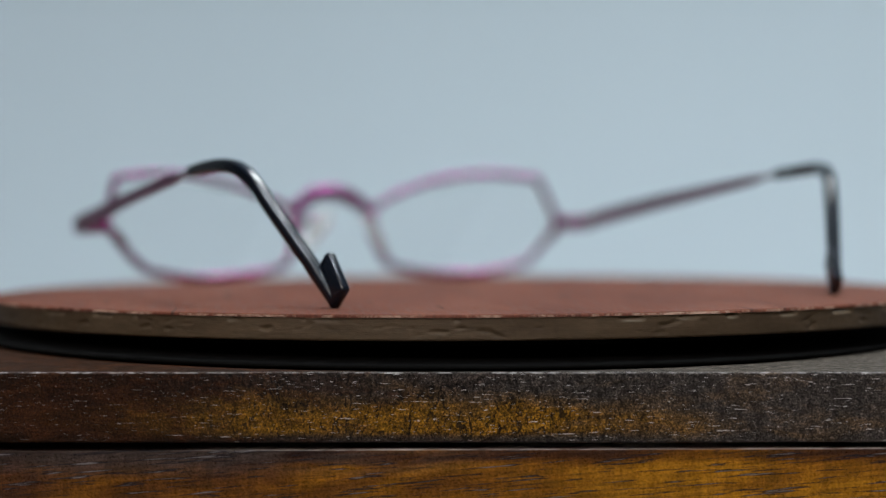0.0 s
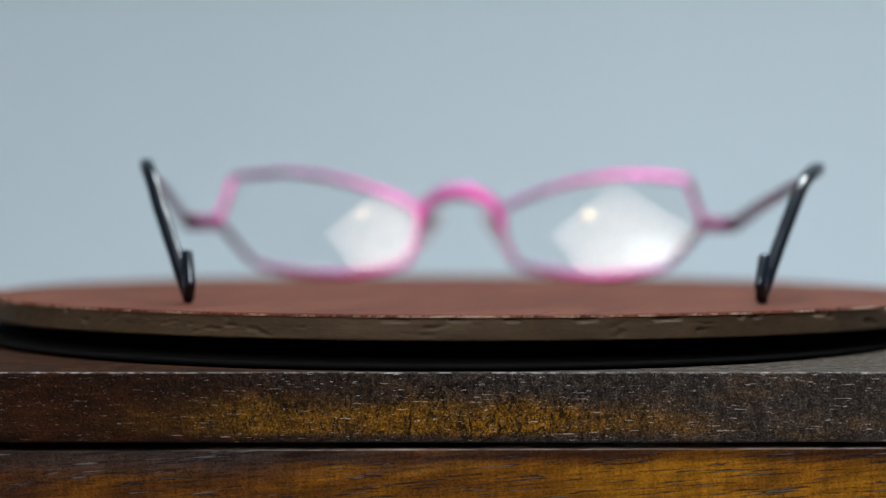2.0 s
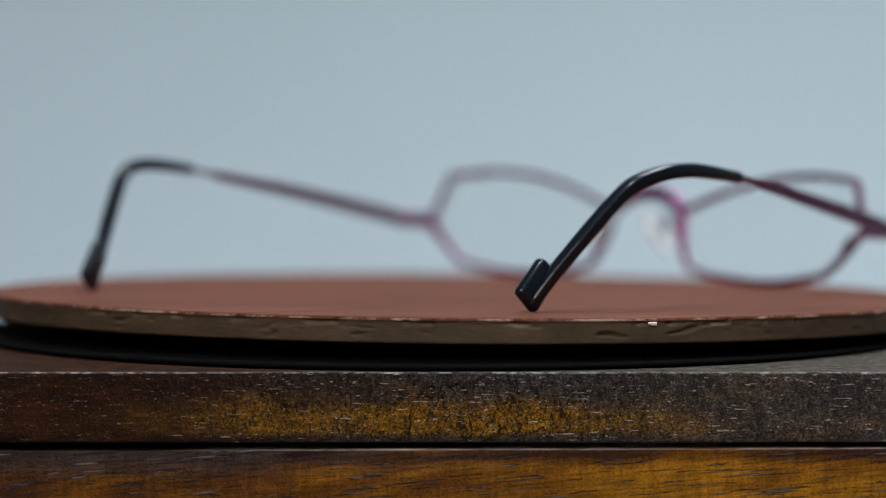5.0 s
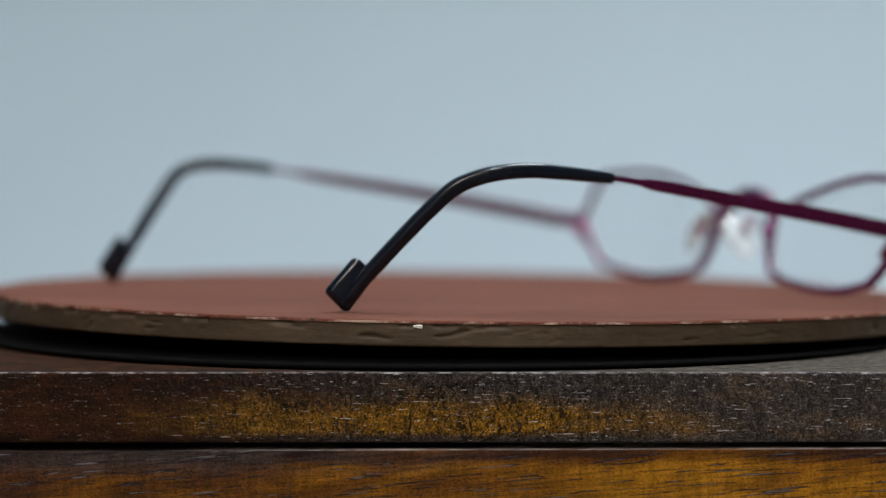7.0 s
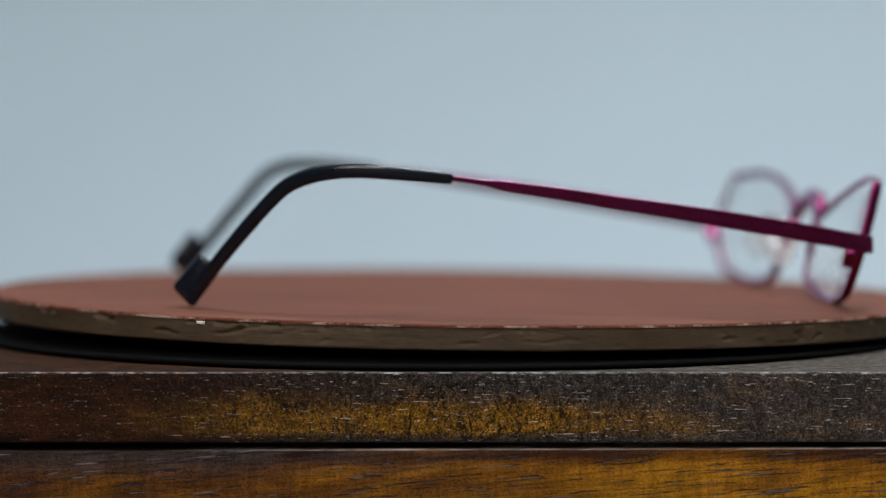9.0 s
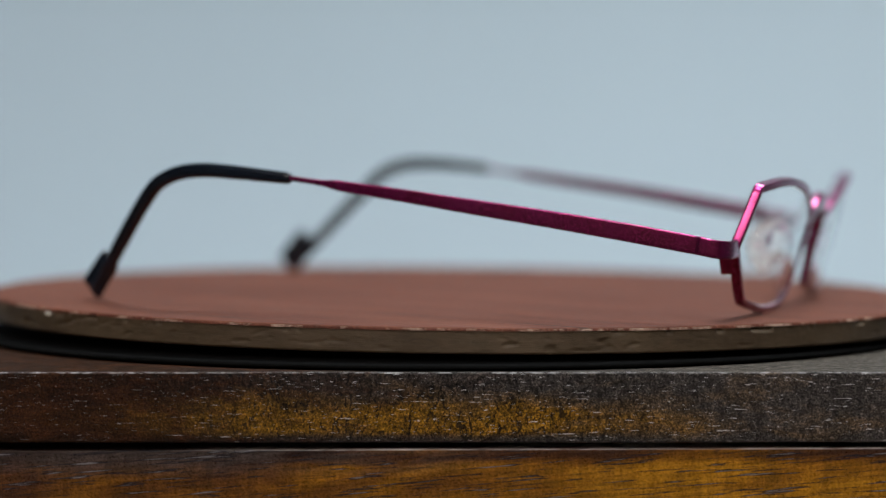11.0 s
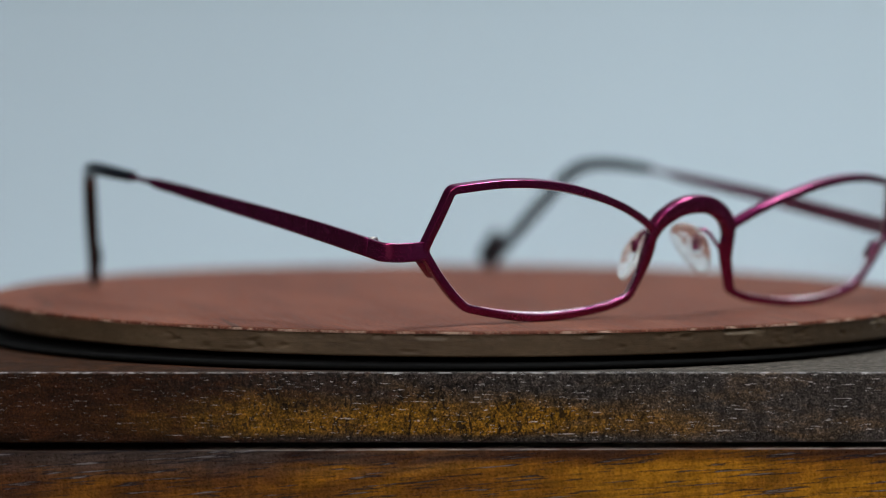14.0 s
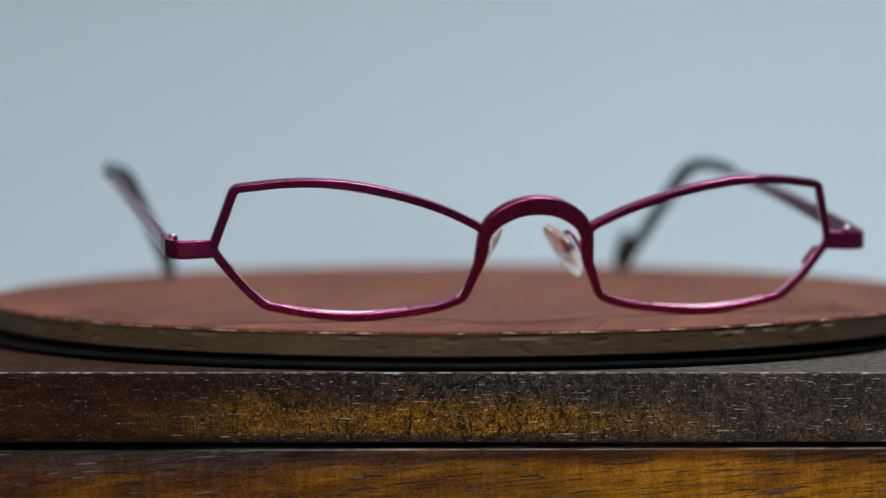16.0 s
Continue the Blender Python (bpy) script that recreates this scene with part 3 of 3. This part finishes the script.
def rim_outline():
    """The closed centre line of one rim, across and up, as equal steps."""
    pts = []
    for run in RIM_RUNS:
        pts += spline(run, 8)[:-1]
    # resample evenly, then ease the corners
    seg = [math.dist(pts[i], pts[(i + 1) % len(pts)]) for i in range(len(pts))]
    total, n, out = sum(seg), 200, []
    i, acc = 0, 0.0
    for k in range(n):
        s = total * k / n
        while acc + seg[i] < s:
            acc += seg[i]
            i += 1
        t = (s - acc) / seg[i]
        p, q = pts[i], pts[(i + 1) % len(pts)]
        out.append((p[0] + (q[0] - p[0]) * t, p[1] + (q[1] - p[1]) * t))
    for _ in range(2):
        out = [((out[i - 1][0] + 2 * out[i][0] + out[(i + 1) % n][0]) / 4, (out[i - 1][1] + 2 * out[i][1] + out[(i + 1) % n][1]) / 4) for i in range(n)]
    return out


def P(u, v, z):
    """Millimetres to metres. The long-used frame is a little out of true: the front is turned against the temples,
    which splay unevenly.
    """
    if u > 0:
        du = float(np.interp(v, (-58.0, -12.0, 8.0, 64.0), (0.78, 0.50, 0.0, -1.6)))
    else:
        du = float(np.interp(v, (-54.0, -9.5, 64.0), (0.35, -0.43, 2.3)))
    if v > 40:
        a = abs(u)
        front = 0.48 - math.copysign(0.024 * max(0.0, min(a, 58.7) - 10), u)
        k = min(1.0, max(0.0, (a - 58.7) / 8.5))
        du = front + (du - front) * k
    dv = (0.59 - 0.0247 * u) * min(1.0, max(0.0, v / 60))
    return Vector(((u + du) * MM, (v + dv) * MM, z * MM))


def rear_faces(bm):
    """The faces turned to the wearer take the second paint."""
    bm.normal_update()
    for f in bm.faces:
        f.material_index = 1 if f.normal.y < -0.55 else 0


def eyeglasses():
    g = tagged(new("eyeglasses"), "open pair of magenta metal eyeglasses with black temple tips", "eyeglasses")
    line = rim_outline()
    n = len(line)
    for s in (-1, 1):
        # rim
        pts, sides, sizes = [], [], []
        for i, (u, z) in enumerate(line):
            pu, pz = line[i - 1]
            qu, qz = line[(i + 1) % n]
            pts.append(P(s * u, face_v(u, z) - 0.6, z))
            sides.append(Vector((s * (qu - pu), 0.28 * (qz - pz), qz - pz)).cross(FACE))
            inner = max(0.0, 1 - abs(z - 17.5) / 6.0) if u < 15 else 0.0
            sizes.append(((1.5 + 0.45 * inner) * MM, 1.85 * MM))
        bm = bmesh.new()
        sweep(bm, pts, sides, sizes, True, 6.0, 24)
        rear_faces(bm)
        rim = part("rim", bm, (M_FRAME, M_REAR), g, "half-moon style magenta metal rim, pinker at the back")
        bm = bmesh.new()
        box(bm, P(s * 56.2, face_v(56.2, 17.9) - 2.4, 17.9), (1.7 * MM, 2.2 * MM, 4.0 * MM), 0.35 * MM)
        bmesh.ops.rotate(bm, cent=P(s * 56.2, face_v(56.2, 17.9), 17.9), matrix=Matrix.Rotation(radians(s * 41), 3, "Y"), verts=bm.verts)
        part("rim_lock", bm, M_FRAME, rim)
        # lens
        cu, cz = 34.0, 20.6
        bm = bmesh.new()
        rings = 14
        def surface(off):
            grid = [[bm.verts.new(P(s * cu, face_v(cu, cz) + off, cz))]]
            for r in range(1, rings + 1):
                q = r / rings * 0.998
                grid.append([bm.verts.new(P(s * (cu + (u - cu) * q), face_v(cu + (u - cu) * q, cz + (z - cz) * q) + off, cz + (z - cz) * q)) for u, z in line])
            for r in range(rings):
                a, b = grid[r], grid[r + 1]
                for i in range(n):
                    j = (i + 1) % n
                    bm.faces.new((a[0], b[i], b[j]) if r == 0 else (a[i], b[i], b[j], a[j]))
            return grid[-1]
        e1, e2 = surface(0.0), surface(-1.3)
        for e in bm.edges:
            e.smooth = len(e.link_faces) > 1
        for i in range(n):
            j = (i + 1) % n
            bm.faces.new((e1[i], e2[i], e2[j], e1[j]))
        bmesh.ops.recalc_face_normals(bm, faces=bm.faces)
        lens = part("lens", bm, M_LENS, g, "clear prescription lens")
        lens.visible_shadow = False
        # its ground edge, showing as a pale line inside the rim
        bm = bmesh.new()
        fp = []
        for u, z in line:
            r = math.hypot(u - cu, z - cz)
            q = 1 - 0.86 / r
            uu, zz = cu + (u - cu) * q, cz + (z - cz) * q
            fp.append(P(s * uu, face_v(uu, zz) - 0.75, zz))
        sweep(bm, fp, sides, [(0.15 * MM, 1.0 * MM)] * n, True, 4.0, 8)
        part("lens_edge", bm, M_FACET, lens, "pale ground lens edge").visible_shadow = False
        # end piece, bent back into the temple
        keys = [(57.9, 68.6, 20.8), (61.0, 68.6, 20.7), (64.0, 68.3, 20.6), (66.0, 67.6, 20.7), (67.0, 66.2, 20.9), (67.2, 64.4, 21.3), (67.2, 62.8, 21.6)]
        path = spline(keys, 6)
        bm = bmesh.new()
        sweep(bm, [P(s * u, v, z) for u, v, z in path], [Vector((0, 0, 1))] * len(path), [(3.3 * MM, 1.2 * MM)] * len(path), False, 6.0)
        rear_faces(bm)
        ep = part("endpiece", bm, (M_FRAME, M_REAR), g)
        bm = bmesh.new()
        lathe(bm, [(0, 20.1 * MM), (0.75 * MM, 20.1 * MM), (0.95 * MM, 20.3 * MM), (0.95 * MM, 22.7 * MM), (0.8 * MM, 22.9 * MM), (0, 22.9 * MM)], 20, P(s * 65.6, 62.6, 0)[:2])
        part("hinge_barrel", bm, M_FRAME, ep)
        bm = bmesh.new()
        lathe(bm, [(0, 22.85 * MM), (0.85 * MM, 22.85 * MM), (0.85 * MM, 23.1 * MM), (0.55 * MM, 23.3 * MM), (0, 23.36 * MM)], 18, P(s * 65.6, 62.6, 0)[:2])
        part("screw", bm, M_STEEL, ep, "tiny steel hinge screw")
        # nose pad on its wire
        c, ax = P(7.3, 66.0, 18.9) if s > 0 else P(-7.3, 66.0, 19.4), Vector((s * 0.55, 0.0, -0.83)).normalized()
        nrm = Vector((-s * 0.93, 0.24, -0.40))
        nrm = (nrm - ax * nrm.dot(ax)).normalized()
        wid = ax.cross(nrm)
        bm = bmesh.new()
        bmesh.ops.create_uvsphere(bm, u_segments=28, v_segments=18, radius=1.0)
        for v in bm.verts:
            x, y, z = v.co
            taper = 1.0 - 0.20 * z
            v.co = c + ax * (z * 5.8 * MM) + wid * (x * 3.8 * taper * MM) + nrm * (y * 0.85 * MM - 0.5 * x * x * MM)
        bmesh.ops.recalc_face_normals(bm, faces=bm.faces)
        pad = part("nose_pad", bm, M_PAD, g, "clear silicone nose pad")
        pad.visible_shadow = False
        keys = [(9.5, 72.0, 18.2), (8.9, 71.0, 20.3), (8.0, 69.9, 22.3), (7.3, 68.6, 23.0), (7.2, 67.5, 22.4), (7.5, 66.9, 21.0)]
        path = spline(keys, 6)
        bm = bmesh.new()
        sweep(bm, [P(s * u, v, z) for u, v, z in path], [Vector((1, 0.3, 0.2))] * len(path), [(0.75 * MM, 0.75 * MM)] * len(path), False, 2.0, 10)
        box(bm, P(s * 7.9, 66.7, 20.3), (1.0 * MM, 1.4 * MM, 2.4 * MM), 0.3 * MM)
        part("pad_arm", bm, M_FRAME, pad, "bent magenta wire arm")
        # temple bar; the two sides were bent a little differently
        right = s > 0
        if right:
            keys = [(63.6, 21.45, 3.3), (50.7, 23.7, 3.3), (34.6, 26.25, 3.05), (18.7, 28.6, 2.65), (8.2, 30.2, 2.35), (-1.8, 31.6, 2.0), (-4.4, 32.05, 1.7), (-6.6, 32.35, 1.1), (-12.0, 33.1, 0.95), (-18.0, 33.7, 0.95)]
        else:
            keys = [(63.6, 21.3, 3.3), (55.5, 22.8, 3.3), (37.0, 26.05, 3.05), (23.8, 28.3, 2.7), (11.0, 30.2, 2.35), (1.2, 31.65, 2.0), (-1.4, 32.1, 1.7), (-3.6, 32.4, 1.1), (-9.5, 33.3, 0.95), (-15.0, 33.95, 0.95)]
        path = spline(keys, 6)
        bm = bmesh.new()
        sweep(bm, [P(s * 67.2, v, z) for v, z, _ in path], [Vector((0, 0, 1))] * len(path), [(h * MM, min(h, 0.95 + 0.3 * max(0.0, (v - 48.0) / 16.0)) * MM) for v, _, h in path], False, 7.0)
        # inward faces get the duller colour that stands for their shade
        bm.normal_update()
        for f in bm.faces:
            f.material_index = 1 if -s * f.normal.x > 0.6 else 0
        temple = part("temple", bm, (M_FRAME, M_INNER_SHADE), g, "flat tapering magenta metal temple, shaded dull mauve inside by colour")
        # black tip, hooked down and inward
        if right:
            keys = [(-12.5, 33.12, 1.7), (-13.1, 33.2, 2.15), (-16.0, 33.5, 2.3), (-22.7, 34.15, 2.55), (-29.5, 34.6, 2.75), (-35.2, 34.15, 2.8), (-39.4, 32.9, 2.8), (-42.3, 31.2, 2.75), (-45.8, 27.5, 2.7), (-48.3, 24.5, 2.7), (-50.7, 21.5, 2.65), (-53.1, 18.4, 2.6), (-55.4, 15.4, 2.6), (-57.6, 12.2, 2.55), (-58.7, 10.6, 2.3)]
            start, slope, ease, lean = -32.0, 0.69, 80.0, 0.35
            quad = [(-58.1, 9.0), (-61.9, 13.0), (-56.6, 19.3), (-53.1, 15.9)]
        else:
            keys = [(-9.6, 33.3, 1.7), (-10.2, 33.38, 2.15), (-13.0, 33.75, 2.3), (-18.0, 34.25, 2.5), (-24.0, 34.6, 2.7), (-29.5, 34.35, 2.75), (-33.2, 33.3, 2.75), (-36.3, 31.2, 2.7), (-40.4, 26.65, 2.7), (-43.2, 23.6, 2.7), (-45.8, 20.6, 2.65), (-48.5, 17.6, 2.6), (-51.0, 14.6, 2.6), (-53.5, 11.6, 2.55), (-54.6, 10.1, 2.3)]
            start, slope, ease, lean = -33.2, 0.46, 40.0, 0.17
            quad = [(-54.2, 8.6), (-58.2, 12.6), (-52.9, 19.5), (-49.2, 15.6)]
        def across(v):
            q = start - v
            return 67.55 - slope * (0.5 * (q + math.sqrt(q * q + ease)))
        path = spline(keys, 6)
        bm = bmesh.new()
        pp = [P(s * across(v), v, z) for v, z, _ in path]
        sd = []
        for i in range(len(pp)):
            t = (pp[min(i + 1, len(pp) - 1)] - pp[max(i - 1, 0)]).normalized()
            sd.append(Vector((1, 0, 0)).cross(t))
        sweep(bm, pp, sd, [(h * MM, min(h, 2.75) * MM) for _, _, h in path], False, 3.0, 20)
        tip = part("temple_tip", bm, M_TIP, temple, "glossy black acetate temple tip")
        # squared heel at its end
        bm = bmesh.new()
        lo, hi = [], []
        for v, z in quad:
            u = s * (across(quad[0][0]) + lean * (v - quad[0][0]))
            lo.append(bm.verts.new(P(u - 1.1, v, z)))
            hi.append(bm.verts.new(P(u + 1.1, v, z)))
        bm.faces.new(lo)
        bm.faces.new(list(reversed(hi)))
        for i in range(4):
            j = (i + 1) % 4
            bm.faces.new((lo[j], lo[i], hi[i], hi[j]))
        bmesh.ops.recalc_face_normals(bm, faces=bm.faces)
        bmesh.ops.bevel(bm, geom=list(bm.edges), offset=0.95 * MM, segments=5, profile=0.5, affect="EDGES")
        part("heel", bm, M_TIP, tip)
    # bridge: a broad arch
    keys = [(-10.5, 17.4, 1.3), (-10.0, 20.2, 1.9), (-9.5, 22.7, 2.4), (-8.2, 24.9, 2.9), (-6.0, 26.55, 3.2), (-3.2, 27.7, 3.35), (0.0, 28.05, 3.4), (3.2, 27.7, 3.35), (6.0, 26.55, 3.2), (8.2, 24.9, 2.9), (9.5, 22.7, 2.4), (10.0, 20.2, 1.9), (10.5, 17.4, 1.3)]
    path = spline(keys, 6)
    bm = bmesh.new()
    pts = [P(u, face_v(10, z) - 0.7 + 0.6 * (1 - (u / 10) ** 2), z) for u, z, _ in path]
    sides = []
    for i in range(len(pts)):
        t = (pts[min(i + 1, len(pts) - 1)] - pts[max(i - 1, 0)]).normalized()
        sides.append(t.cross(FACE))
    sweep(bm, pts, sides, [(w * MM, 2.3 * MM) for _, _, w in path], False, 5.0, 24)
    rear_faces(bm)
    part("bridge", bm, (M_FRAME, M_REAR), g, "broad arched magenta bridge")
    return g


room()
backdrop()
ceiling_lamp()
bulb_lamp()
panel_lamp()
spot_lamp()
desk()
wooden_box()
DISC = disc(turntable())
GLASSES = eyeglasses()

# where disc and glasses sit in the turning frame
DISC_SEAT = tilted(0.00810)
A0 = 22.48
CA, SA = math.cos(radians(A0)), math.sin(radians(A0))
GLASSES_SEAT = pose(0.00370 * SA - 0.00028 * CA, -0.00370 * CA - 0.00028 * SA, -0.00037, 0, 0, A0 - 90) @ pose(0, 0, 0, 0, 0.35, 0)


def motions():
    steps = [0.5 * k for k in range(33)]
    walk(DISC, [(t, pose(0, 0, 0, 0, AXIS, 0) @ turn(t) @ DISC_SEAT) for t in steps])
    walk(GLASSES, [(t, turn(t) @ GLASSES_SEAT) for t in steps])


motions()
